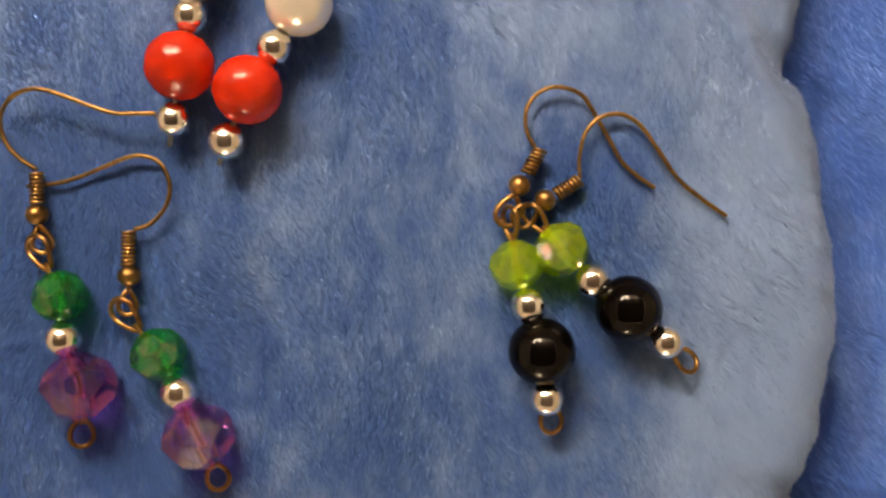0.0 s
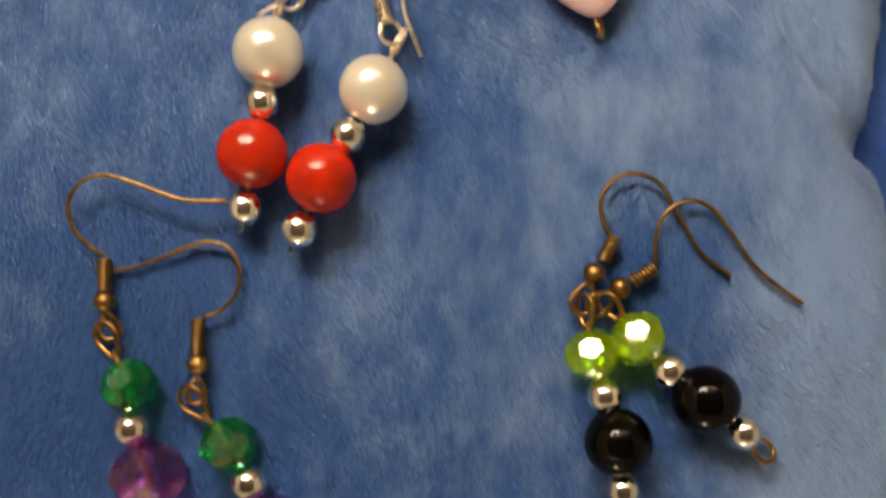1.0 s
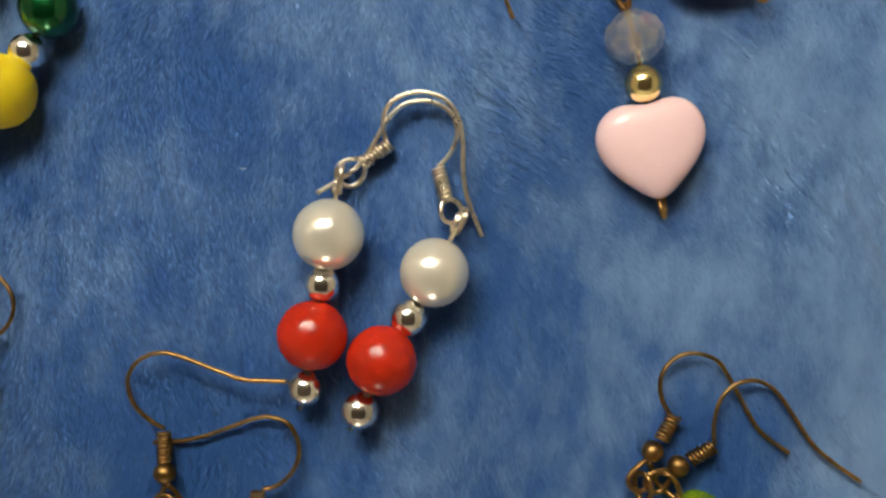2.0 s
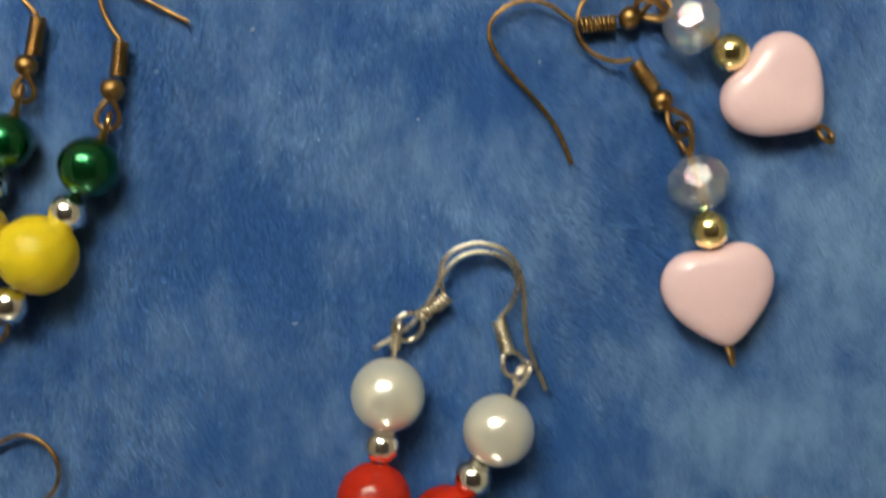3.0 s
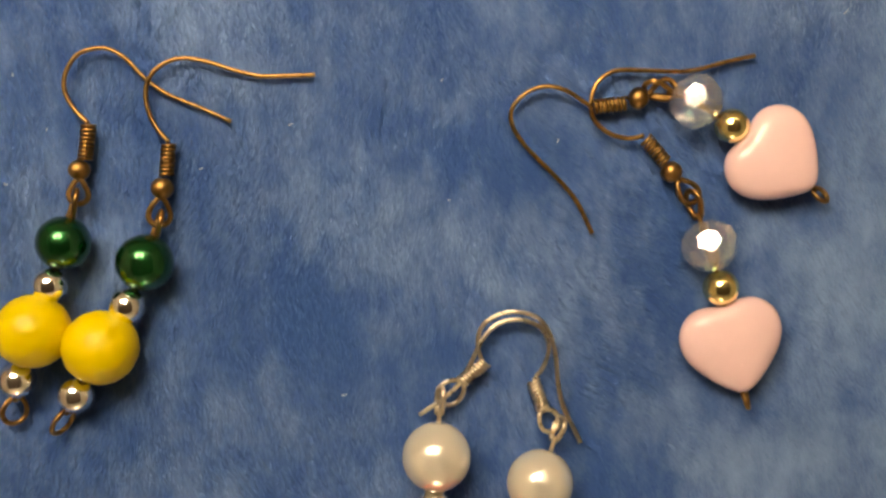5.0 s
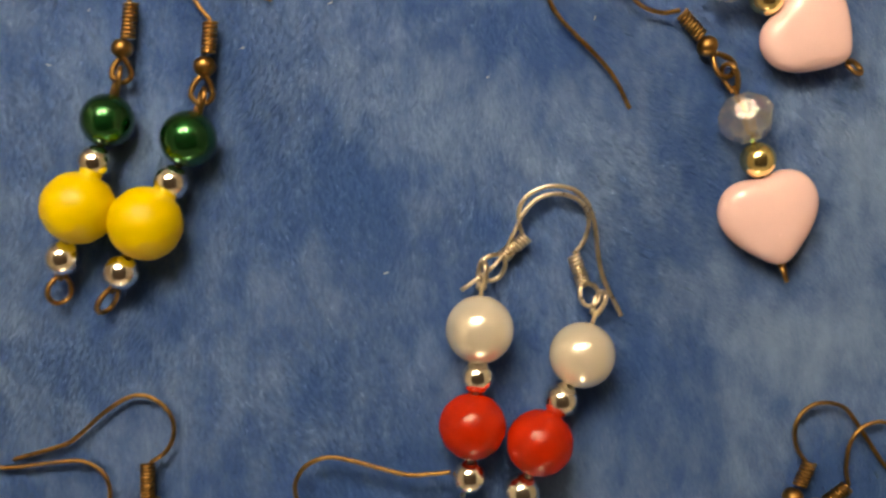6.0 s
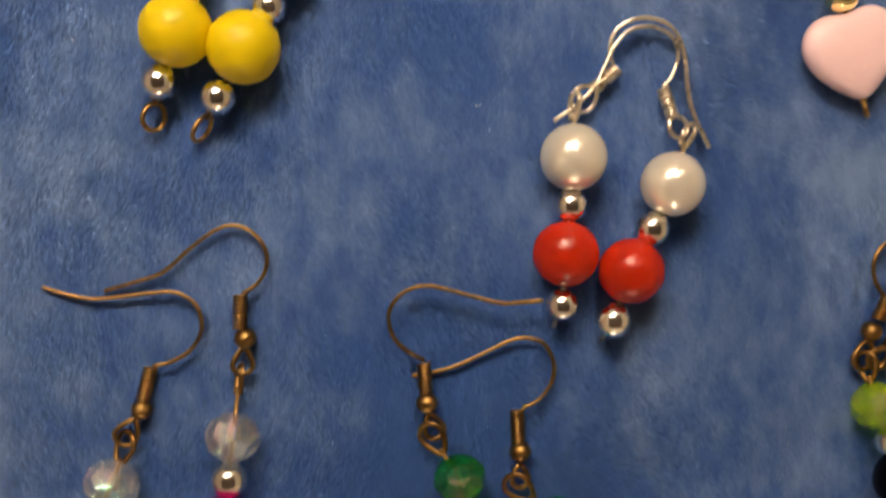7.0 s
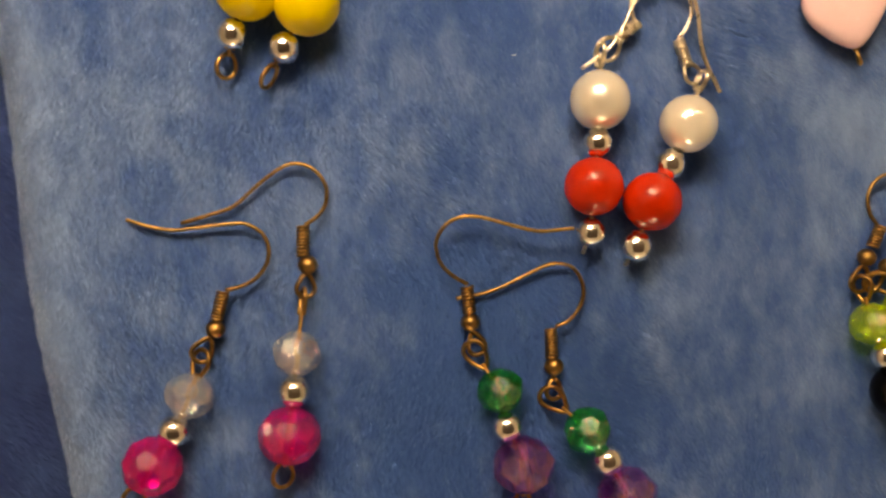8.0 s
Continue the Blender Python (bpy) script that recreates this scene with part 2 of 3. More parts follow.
def cut_bead(r, rings=(0.5, 1.02, 1.57, 2.12, 2.64), a=8, hole=0.55, length=1.0):
    """A faceted drilled bead: a solid bounded by one plane a facet."""
    nrm = np.vstack([cut_normals(rings, a), [(0, 0, 1.0), (0, 0, -1.0)]])
    dist = np.full(len(nrm), r * 0.955)
    dist[-2:] = r * 0.93 * length
    dual = bmesh.new()
    for n, d in zip(nrm, dist):
        dual.verts.new(Vector(n / d))
    hull = bmesh.ops.convex_hull(dual, input=dual.verts)
    bm = bmesh.new()
    seen = set()
    for f in dual.faces:
        n = f.normal
        k = n.dot(f.verts[0].co)
        p = n / k
        key = tuple(round(v, 3) for v in p)
        if key not in seen:
            seen.add(key)
            bm.verts.new(p)
    dual.free()
    bmesh.ops.convex_hull(bm, input=bm.verts)
    bmesh.ops.dissolve_limit(bm, angle_limit=0.03, verts=bm.verts, edges=bm.edges)
    bmesh.ops.bevel(bm, geom=list(bm.edges), offset=r * 0.025, segments=1, affect="EDGES")
    bmesh.ops.recalc_face_normals(bm, faces=bm.faces)
    bm.verts.index_update()
    geo = [tuple(v.co) for v in bm.verts], [tuple(v.index for v in f.verts) for f in bm.faces]
    bm.free()
    bore = lathe([(0.01, -r * 0.88), (hole, -r * 0.88), (hole, r * 0.88), (0.01, r * 0.88)], 12)
    return join(geo, (bore[0], [q[::-1] for q in bore[1]]))


def soft_cut_bead(r, share=0.6, hole=0.5, n=48, rows=30):
    """Worn moulded bead, its facets nearly round."""
    verts, faces = round_bead(1.0, hole / r, n, rows)
    v = np.array(verts)
    d = v / np.linalg.norm(v, axis=1, keepdims=True)
    nrm = np.vstack([cut_normals((0.40, 0.80, 1.18, 1.57, 1.96, 2.34, 2.74), 9), [(0, 0, 1.0), (0, 0, -1.0)]])
    flat = 0.972 / (d @ nrm.T).max(axis=1)
    outer = np.linalg.norm(v, axis=1) > 0.99
    v[outer] = d[outer] * (1 + share * (np.minimum(flat[outer], 1.0) - 1))[:, None]
    return (v * r).tolist(), faces


def heart_bead(half, thick):
    """A plump heart in the xy plane, its point to -y."""
    n, rows = 64, 15
    verts, faces = [], []
    for k in range(1, rows):
        a = math.pi * k / rows
        s, z = math.sin(a) ** 0.48, math.cos(a)
        for i in range(n):
            t = 2 * math.pi * i / n
            hx = 16 * math.sin(t) ** 3 / 16.5
            hy = (13 * math.cos(t) - 5 * math.cos(2 * t) - 2 * math.cos(3 * t) - math.cos(4 * t)) / 16.5 + 0.12
            x, y = 0.41 * hx + 0.65 * math.sin(t), 0.47 * hy + 0.57 * math.cos(t)
            y = y * (1.06 if y < 0 else 1.0) + 0.02
            dip = 0.015 * max(0, 1 - abs(x) / 0.35) * max(0, y)
            verts.append((half * x * s, half * (y * s - 0.02), thick * (z - dip * (1 if z > 0 else -1))))
    faces += [(k * n + i, k * n + (i + 1) % n, (k + 1) * n + (i + 1) % n, (k + 1) * n + i) for k in range(rows - 2) for i in range(n)]
    faces += [tuple(range(n))[::-1], tuple(range((rows - 2) * n, (rows - 1) * n))]
    return verts, [f[::-1] for f in faces]


def spline(points, steps=6):
    p = [np.array(q, float) for q in points]
    p = [2 * p[0] - p[1]] + p + [2 * p[-1] - p[-2]]
    out = []
    for i in range(1, len(p) - 2):
        for k in range(steps):
            t = k / steps
            out.append(0.5 * (2 * p[i] + (p[i + 1] - p[i - 1]) * t + (2 * p[i - 1] - 5 * p[i] + 4 * p[i + 1] - p[i + 2]) * t * t
                              + (3 * p[i] - p[i - 1] - 3 * p[i + 1] + p[i + 2]) * t ** 3))
    return out + [p[-2]]


def tube(points, r, sides=8, closed=False):
    """A round wire along the points."""
    p = np.array(points, float)
    n = len(p)
    tan = np.roll(p, -1, 0) - np.roll(p, 1, 0) if closed else np.gradient(p, axis=0)
    tan /= np.linalg.norm(tan, axis=1, keepdims=True) + 1e-12
    side = np.cross(tan[0], (0.31, 0.12, 0.94))
    verts = []
    for i in range(n):
        side = side - tan[i] * (side @ tan[i])
        side /= np.linalg.norm(side) + 1e-12
        up = np.cross(tan[i], side)
        for k in range(sides):
            a = 2 * math.pi * k / sides
            verts.append(p[i] + r * (math.cos(a) * side + math.sin(a) * up))
    m = n if closed else n - 1
    faces = [(i * sides + k, i * sides + (k + 1) % sides, (i + 1) % n * sides + (k + 1) % sides, (i + 1) % n * sides + k) for i in range(m) for k in range(sides)]
    if not closed:
        faces += [tuple(range(sides))[::-1], tuple(range((n - 1) * sides, n * sides))]
    return verts, faces


def helix(a, b, radius, wire, pitch):
    a, b = np.array(a), np.array(b)
    length = np.linalg.norm(b - a)
    turns = max(3, length / pitch)
    m = turn_to(b - a)
    pts = []
    for i in range(int(turns * 14) + 1):
        t = i / 14 * 2 * math.pi
        pts.append(a + m @ np.array([radius * math.cos(t), radius * math.sin(t), i / 14 / turns * length]))
    return tube(pts, wire, 6)


def ring(centre, r, along, tilt, wire, stretch=1.0, neck=0.0):
    """A wire loop: it lies flat at tilt 0 and stands on edge at 90, turned round the direction along. neck: how far it narrows towards along."""
    u = np.array([along[0], along[1], 0.0])
    u /= np.linalg.norm(u)
    s = np.array([-u[1], u[0], 0.0]) * math.cos(radians(tilt)) + np.array([0, 0, 1.0]) * math.sin(radians(tilt))
    pts = []
    for t in np.linspace(0.10, 2 * math.pi - 0.05, 30):
        near = (0.5 + 0.5 * math.cos(t)) ** 2
        pts.append(np.array(centre) + r * (stretch * (1 + 0.35 * neck * near) * u * math.cos(t) + (1 - 0.55 * neck * near) * s * math.sin(t))
                   + np.cross(u, s) * wire * 0.9 * (t / math.pi - 1))
    return tube(pts, wire, 8)


# ---- the blanket ----
RNG = np.random.default_rng(7)
TABLE = RNG.random((256, 256))


def cloud(x, y, size, shift=0.0):
    """Smooth noise from -1 to 1 with features of that many millimetres."""
    u, v = np.asarray(x) / size + shift + 64, np.asarray(y) / size + shift * 1.7 + 64
    i, j = np.floor(u).astype(int), np.floor(v).astype(int)
    a, b = u - i, v - j
    a, b = a * a * (3 - 2 * a), b * b * (3 - 2 * b)
    g = lambda p, q: TABLE[p % 256, q % 256]
    return 2 * ((g(i, j) * (1 - a) + g(i + 1, j) * a) * (1 - b) + (g(i, j + 1) * (1 - a) + g(i + 1, j + 1) * a) * b) - 1


Y_LOW, Y_HIGH, ROLL = -112.0, 122.0, 9.0


def edge_right(y):
    """The scalloped right edge: three soft lobes with a notch between them."""
    y = np.asarray(y, float)
    mid = 79.0 + 6.6 * np.sin(np.pi * np.clip((5.0 - y) / 66, 0, 1)) ** 0.8 + 1.2 * np.clip((5 - y) / 66, 0, 1)
    top = 79.0 + 5.0 * np.sin(np.pi * np.clip((y - 5.0) / 110, 0, 1)) ** 0.9
    low = 80.2 + 14.0 * np.clip((-61 - y) / 40, 0, 1) ** 0.6
    return np.where(y > 5, top, np.where(y > -61, mid, low)) + 0.6 + 0.8 * cloud(0 * y, y, 9, 2.7) + 0.4 * cloud(0 * y, y, 3.5, 6.1)


def edge_left(y):
    y = np.asarray(y, float)
    return -105.9 + 3.5 * np.clip((-y) / 45, 0, 1) ** 1.3 + 0.8 * cloud(0 * y, y, 30, 3.1)


def pad_top(x, y):
    """Height of the pile's top over the blanket's level."""
    x, y = np.asarray(x, float), np.asarray(y, float)
    z = 1.6 * np.exp(-((x + 6) ** 2 + (y - 2) ** 2) / (2 * 26.0 ** 2))
    # creases that run into the notches of the edge
    for (ax, ay), (bx, by), depth, wide in (((79, 5), (66, 27), 3.6, 3.0), ((82, -60), (70, -57), 3.0, 3.0)):
        dx, dy = bx - ax, by - ay
        t = ((x - ax) * dx + (y - ay) * dy) / (dx * dx + dy * dy)
        d = np.hypot(x - ax - np.clip(t, 0, 1) * dx, y - ay - np.clip(t, 0, 1) * dy)
        z = z - depth * (1 - 0.85 * np.clip(t, 0, 1)) * np.exp(-(d / wide) ** 2)
    return z


def roll_drop(d, r):
    d = np.clip(d, 0, r)
    return r - np.sqrt(np.maximum(0, r * r - (r - d) ** 2))


def pad_surface(u, y):
    """The blanket's cross-section at y, for u from 0 (foot of the left side) to 1 (foot of the right side)."""
    left, right = edge_left(y), edge_right(y)
    wall = 15.0
    arc = ROLL * math.pi / 2
    flat = right - left - 2 * ROLL
    s = u * (2 * wall + 2 * arc + flat)
    half = (2 * wall + 2 * arc + flat) / 2
    q = np.where(s < half, s, 2 * half - s)
    ang = np.clip((q - wall) / ROLL, 0, math.pi / 2)
    inset = np.where(q < wall, 0, ROLL * (1 - np.cos(ang)) + np.maximum(0, q - wall - arc))
    z = np.where(q < wall, -ROLL - wall + q, -ROLL + ROLL * np.sin(ang))
    x = np.where(s < half, left + inset, right - inset)
    ends = roll_drop(np.minimum(y - Y_LOW, Y_HIGH - y), 14.0)
    return x, y, np.maximum(z + pad_top(x, y) - ends, -24.0)


def sheet(fn, nu, nv, lo, hi):
    u, v = np.meshgrid(np.linspace(0, 1, nu), np.linspace(lo, hi, nv))
    x, y, z = fn(u.ravel(), v.ravel())
    faces = [(j * nu + i, j * nu + i + 1, (j + 1) * nu + i + 1, (j + 1) * nu + i) for j in range(nv - 1) for i in range(nu - 1)]
    return np.stack([x, y, z], 1), faces


def pile(name, mat, parent, x, y, z, normal, length, nap):
    """Brushed short tufts: one slim leaf-shaped blade each, leaning along the nap."""
    n = len(x)
    flow = nap + 0.75 * cloud(x, y, 27, 5.3) + 0.30 * cloud(x, y, 6, 1.9) + 0.16 * cloud(x, y, 1.6, 8.8) + RNG.normal(0, 0.18, n)
    lift = np.clip(0.40 + 0.12 * cloud(x, y, 18, 2.2) + 0.16 * cloud(x, y, 2.4, 4.4) + RNG.normal(0, 0.10, n), 0.12, 1.2)
    size = length * (0.75 + 0.5 * RNG.random(n))
    along = np.stack([np.cos(flow), np.sin(flow), 0 * flow], 1)
    along -= normal * (along * normal).sum(1, keepdims=True)
    along /= np.linalg.norm(along, axis=1, keepdims=True)
    side = np.cross(normal, along)
    base = np.stack([x, y, z], 1) - normal * 0.5
    mid = base + (along * (np.cos(lift) * size * 0.5)[:, None] + normal * (np.sin(lift) * size * 0.62)[:, None])
    tip = base + (along * (np.cos(lift) * size)[:, None] + normal * (np.sin(lift) * size * 0.85)[:, None])
    wide = (0.065 + 0.05 * RNG.random(n))[:, None]
    roll = RNG.normal(0, 0.30, n)[:, None]
    across = (side * np.cos(roll) + normal * np.sin(roll)) * wide
    verts = np.stack([base, mid - across, mid + across, tip], 1).reshape(-1, 3) * MM
    k = np.arange(n)[:, None] * 4
    loops = np.concatenate([k, k + 1, k + 2, k + 1, k + 3, k + 2], 1).ravel()
    me = bpy.data.meshes.new(name)
    me.vertices.add(len(verts))
    me.vertices.foreach_set("co", verts.ravel().astype(np.float32))
    me.loops.add(len(loops))
    me.loops.foreach_set("vertex_index", loops.astype(np.int32))
    me.polygons.add(2 * n)
    me.polygons.foreach_set("loop_start", np.arange(0, 6 * n, 3, dtype=np.int32))
    me.polygons.foreach_set("loop_total", np.full(2 * n, 3, dtype=np.int32))
    me.update(calc_edges=True)
    me.materials.append(mat)
    ob = new(name, me)
    ob.parent = parent
    return tagged(ob, kind="stuff")


def normals_of(fn, u, v, e=0.002, ev=0.4):
    a = np.stack(fn(u + e, v), 1) - np.stack(fn(u - e, v), 1)
    b = np.stack(fn(u, v + ev), 1) - np.stack(fn(u, v - ev), 1)
    n = np.cross(a, b)
    return n / (np.linalg.norm(n, axis=1, keepdims=True) + 1e-9)


def lower_surface(u, y):
    x = -260 + 520 * u
    gap = np.minimum(np.abs(x - edge_right(y)), np.abs(x - edge_left(y)))
    z = -24.0 + 1.2 * cloud(x, y, 55, 0.4) + 12.0 * (1 - np.exp(-gap / 16.0)) * ((x > edge_right(y)) | (x < edge_left(y)))
    return x, y, z


def backing_of(fn):
    """The woven backing, a little under the pile's top."""
    def inner(u, y):
        x, y, z = fn(u, y)
        return x, y, z - 0.75
    return inner


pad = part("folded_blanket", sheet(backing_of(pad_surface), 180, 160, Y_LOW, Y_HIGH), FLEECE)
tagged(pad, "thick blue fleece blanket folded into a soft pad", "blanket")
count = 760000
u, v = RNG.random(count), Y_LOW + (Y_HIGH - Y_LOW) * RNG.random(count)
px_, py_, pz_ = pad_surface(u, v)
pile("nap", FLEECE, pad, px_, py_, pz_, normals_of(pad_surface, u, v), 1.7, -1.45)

def half_sheet(lo, hi):
    """A stretch of the lower layer between two values of u."""
    return lambda u, y: backing_of(lower_surface)(lo + (hi - lo) * u, y)


under = part("lower_blanket", sheet(half_sheet(0.52, 1.0), 80, 110, -210, 220), FLEECE_DEEP)
tagged(under, "deeper blue fleece blanket spread out under the pad", "blanket")
# left stretch of the same layer, its shade painted as a darker blue
shaded_left = part("shaded_blanket", sheet(half_sheet(0.0, 0.515), 80, 110, -210, 220), FLEECE_SHADED)
tagged(shaded_left, "lower fleece blanket beside the pad, coloured dark for its shade", "blanket")
for owner, mat, lo, hi, count in ((under, FLEECE_DEEP, 70, 150, 70000), (shaded_left, FLEECE_SHADED, -165, -95, 50000)):
    u, v = (RNG.uniform(lo, hi, count) + 260) / 520, RNG.uniform(-110, 120, count)
    px_, py_, pz_ = lower_surface(u, v)
    pile("nap", mat, owner, px_, py_, pz_, normals_of(lower_surface, u, v), 2.3, -0.9)

# pale lint caught in the pile
flecks = []
for k in range(18):
    fx, fy, fa = RNG.uniform(-95, 75), RNG.uniform(-60, 95), RNG.uniform(0, 6.28)
    fl = RNG.uniform(0.2, 0.6)
    fz = float(pad_top(fx, fy)) + 0.35
    flecks.append(tube([(fx, fy, fz), (fx + fl * math.cos(fa), fy + fl * math.sin(fa), fz + 0.12), (fx + 1.6 * fl * math.cos(fa + 0.2), fy + 1.6 * fl * math.sin(fa + 0.2), fz)], 0.06, 4))
lint = part("lint", join(*flecks), LINT)
tagged(lint, "tiny pale lint fibres caught in the fleece", "lint", kind="stuff")


# ---- the room round it ----
def slab(name, x0, x1, y0, y1, z0, z1, mat, label=""):
    """A wall, floor or ceiling of real thickness, in metres."""
    v = [(x, y, z) for x in (x0, x1) for y in (y0, y1) for z in (z0, z1)]
    f = [(0, 1, 3, 2), (4, 6, 7, 5), (0, 4, 5, 1), (2, 3, 7, 6), (0, 2, 6, 4), (1, 5, 7, 3)]
    ob = part(name, (np.array(v) * 1000, f), mat, smooth=False)
    return tagged(ob, label or "plain warm painted room surface", kind="structure")


slab("floor", -1.9, 1.9, -1.9, 1.9, -0.12, -0.0285, FLOOR, "plain brown floor under the blankets")
# unseen and dark, standing in for the camera mirrored in the beads
slab("ceiling", -1.9, 1.9, -1.9, 1.9, 1.9, 2.0, DARK_OVERHEAD, "unseen ceiling, kept dark brown for the reflections in the beads")
# unseen, paler than the other walls to brighten the beads' reflections
slab("wall_north", -1.9, 1.9, 1.9, 2.0, -0.12, 2.0, CEILING)
slab("wall_south", -1.9, 1.9, -2.0, -1.9, -0.12, 2.0, WALL)
slab("wall_east", 1.9, 2.0, -2.0, 2.0, -0.12, 2.0, WALL)
slab("wall_west", -2.0, -1.9, -2.0, 2.0, -0.12, 2.0, WALL)


def box(x0, x1, y0, y1, z0, z1):
    v = [(x, y, z) for x in (x0, x1) for y in (y0, y1) for z in (z0, z1)]
    return v, [(0, 1, 3, 2), (4, 6, 7, 5), (0, 4, 5, 1), (2, 3, 7, 6), (0, 2, 6, 4), (1, 5, 7, 3)]


# unseen stand-in for the overhead light, hung low so -y falls darker
LX, LY, LZ = -76, 217, 252

def lamp_bar(x0, x1, y0, y1):
    return box(LX + x0, LX + x1, LY + y0, LY + y1, LZ, LZ + 6)


fixture = part("stand_in_lamp", box(LX - 83, LX + 83, LY - 60, LY + 60, LZ + 7, LZ + 11), CEILING, smooth=False)
tagged(fixture, "stand-in for the overhead light: unseen low lamp with three warm bars", "hanging lamp")
for sx in (-1, 1):
    part("cord", tube([(LX + sx * 72, LY, LZ + 11), (LX + sx * 72, LY, 1899)], 2), STEEL, fixture)
# the gap between the bars stands for the light's blocked middle
for corners in ((-75, 75, 18, 51), (-75, -42, -43, 17), (42, 75, -43, 17)):
    part("diffuser", lamp_bar(*corners), DIFFUSER, fixture, smooth=False)
# added fill light, out of view: brightens the north side mirrored in the beads
fill_shelf = part("fill_uplight", box(-1200, 1000, 1700, 1899, 1480, 1500), CEILING, smooth=False)
tagged(fill_shelf, "added fill light: unseen wall shelf with a warm strip shining upwards", "wall light")
part("fill_strip", box(-1150, 950, 1720, 1800, 1502, 1520), FILL_GLOW, fill_shelf, smooth=False)
lamp = part("wall_lamp", placed(lathe([(1, 0), (55, 0), (55, 14), (18, 22), (18, 70), (1, 70)], 24), (-150, -1899, 330), (0, 1, 0)), BRASS)
tagged(lamp, "small warm globe lamp on a brass wall bracket", "wall lamp")
part("globe", placed(round_bead(70, 12), (-150, -1760, 330), (0, 1, 0)), GLOBE, lamp)


# ---- the earrings ----
BEADS = {
    "green": ("faceted_bead", GREEN, "clear green faceted bead with a rainbow coat"),
    "purple": ("faceted_bead", PURPLE, "clear purple faceted bead"),
    "lime": ("faceted_bead", LIME, "clear lime faceted bead with a rainbow coat"),
    "clear": ("faceted_bead", CLEAR, "colourless faceted bead with a rainbow coat"),
    "magenta": ("faceted_bead", MAGENTA, "clear magenta faceted bead"),
    "silver": ("spacer_bead", SILVER, "small shiny silver bead"),
    "gold": ("spacer_bead", GOLD, "small shiny gold bead"),
    "pearl": ("round_bead", PEARL, "white pearl bead"),
    "greenpearl": ("round_bead", GREEN_PEARL, "dark green pearl bead"),
    "black": ("round_bead", BLACK, "glossy black bead"),
    "red": ("round_bead", RED, "opaque red bead"),
    "yellow": ("round_bead", YELLOW, "opaque yellow bead"),
    "heart": ("heart_bead", PINK, "glossy pink heart bead"),
}


def level(x, y):
    return float(pad_top(x, y))


def bead_height(kind, r):
    return {"silver": 4.2, "gold": 3.4, "heart": 3.0}.get(kind, r - 0.35)


def earring(label, metal, seed, wire, coil, ball, eye, pin_eye, beads, end, tail=0.9):
    """A dangle earring lying flat: ear wire with coil and ball, pin with its loops, and the beads on it, top to bottom."""
    rnd = random.Random(seed)
    wire_mat = BRASS if metal == "brass" else STEEL
    ox, oy = beads[0][1], beads[0][2]
    beads = [(k, x, y, r * (1.18 if k in ("silver", "gold") else 1.0)) for k, x, y, r in beads]
    o = (ox, oy, level(ox, oy))
    root = new("earring")
    root.location = [c * MM for c in o]
    tagged(root, label, "earring", "bead earrings laid out in pairs")
    up = 0.0
    n = len(wire)
    pts = [(x, y, level(x, y) + 2.1 + (tail - 2.1) * (i / (n - 1)) ** 0.7 + 0.4 * math.sin(math.pi * i / (n - 1))) for i, (x, y) in enumerate(wire)]
    hook = part("ear_wire", tube(spline(pts), 0.33), wire_mat, root, origin=o)
    (ax, ay), (bx, by) = coil
    az, bz = level(ax, ay) + 1.9 + up, level(bx, by) + 2.0 + up
    coil_r = 0.86 if metal == "brass" else 0.82
    part("coil", helix((ax, ay, az), (bx, by, bz), coil_r, 0.27, 0.58), wire_mat, hook, origin=o)
    core = tube([(ax, ay, az), (bx, by, bz)], 0.42)
    along = np.array([bx - ax, by - ay])
    along = along / np.linalg.norm(along)
    if ball:
        x, y, r = ball
        part("ball", placed(round_bead(r, 0.5, 24, 14, 0.94), (x, y, level(x, y) + 2.1 + up), (*along, 0.0)), wire_mat, hook, origin=o)
        start = (x, y, level(x, y) + 2.1 + up)
    else:
        start = (bx, by, bz)
    x, y, r, tilt = eye
    z = level(x, y) + 2.2 + up
    direction = np.array([x - start[0], y - start[1]])
    neck = tube([start, (x - direction[0] / (np.linalg.norm(direction) + 1e-6) * r, y - direction[1] / (np.linalg.norm(direction) + 1e-6) * r, z)], 0.33)
    part("hook_loop", join(core, neck, ring((x, y, z), r * (0.88 if ball else 0.98), -direction, tilt, 0.40 if ball else 0.34, 1.05, 0.9 if ball else 0.3)), wire_mat, hook, origin=o)
    # the pin and its loops
    first, last = beads[0], beads[-1]
    axis2 = np.array([last[1] - first[1], last[2] - first[2]])
    places = [(k, x, y, level(x, y) + bead_height(k, r), r) for k, x, y, r in beads]
    px, py, pr, ptilt = pin_eye
    pz = level(px, py) + 2.6 + up
    # the spacers are pushed up against the bead above
    for i in range(1, len(places)):
        kind, x, y, z, r = places[i]
        if kind in ("silver", "gold"):
            step = np.array(places[i - 1][1:4]) - (x, y, z)
            gap = np.linalg.norm(step) - r - places[i - 1][4] * 0.97
            if gap > 0:
                x, y, z = np.array((x, y, z)) + step / np.linalg.norm(step) * gap * 0.6
                places[i] = (kind, x, y, z, r)
    line = [np.array(q[1:4]) for q in places]
    head = line[0] - np.array([px, py, pz])
    head = head / np.linalg.norm(head)
    top = np.array([px, py, pz]) + head * pr
    ex, ey, er, etilt = end
    ez = level(ex, ey) + 2.4
    tail = np.array([ex, ey, ez])
    away = tail - line[-1]
    away = away / np.linalg.norm(away)
    foot = tail - away * er
    pin = part("pin", tube([top] + line + [foot], 0.34), wire_mat, root, origin=o)
    part("pin_loop", ring((px, py, pz), pr, head, ptilt, 0.40, 1.1, 0.9), wire_mat, pin, origin=o)
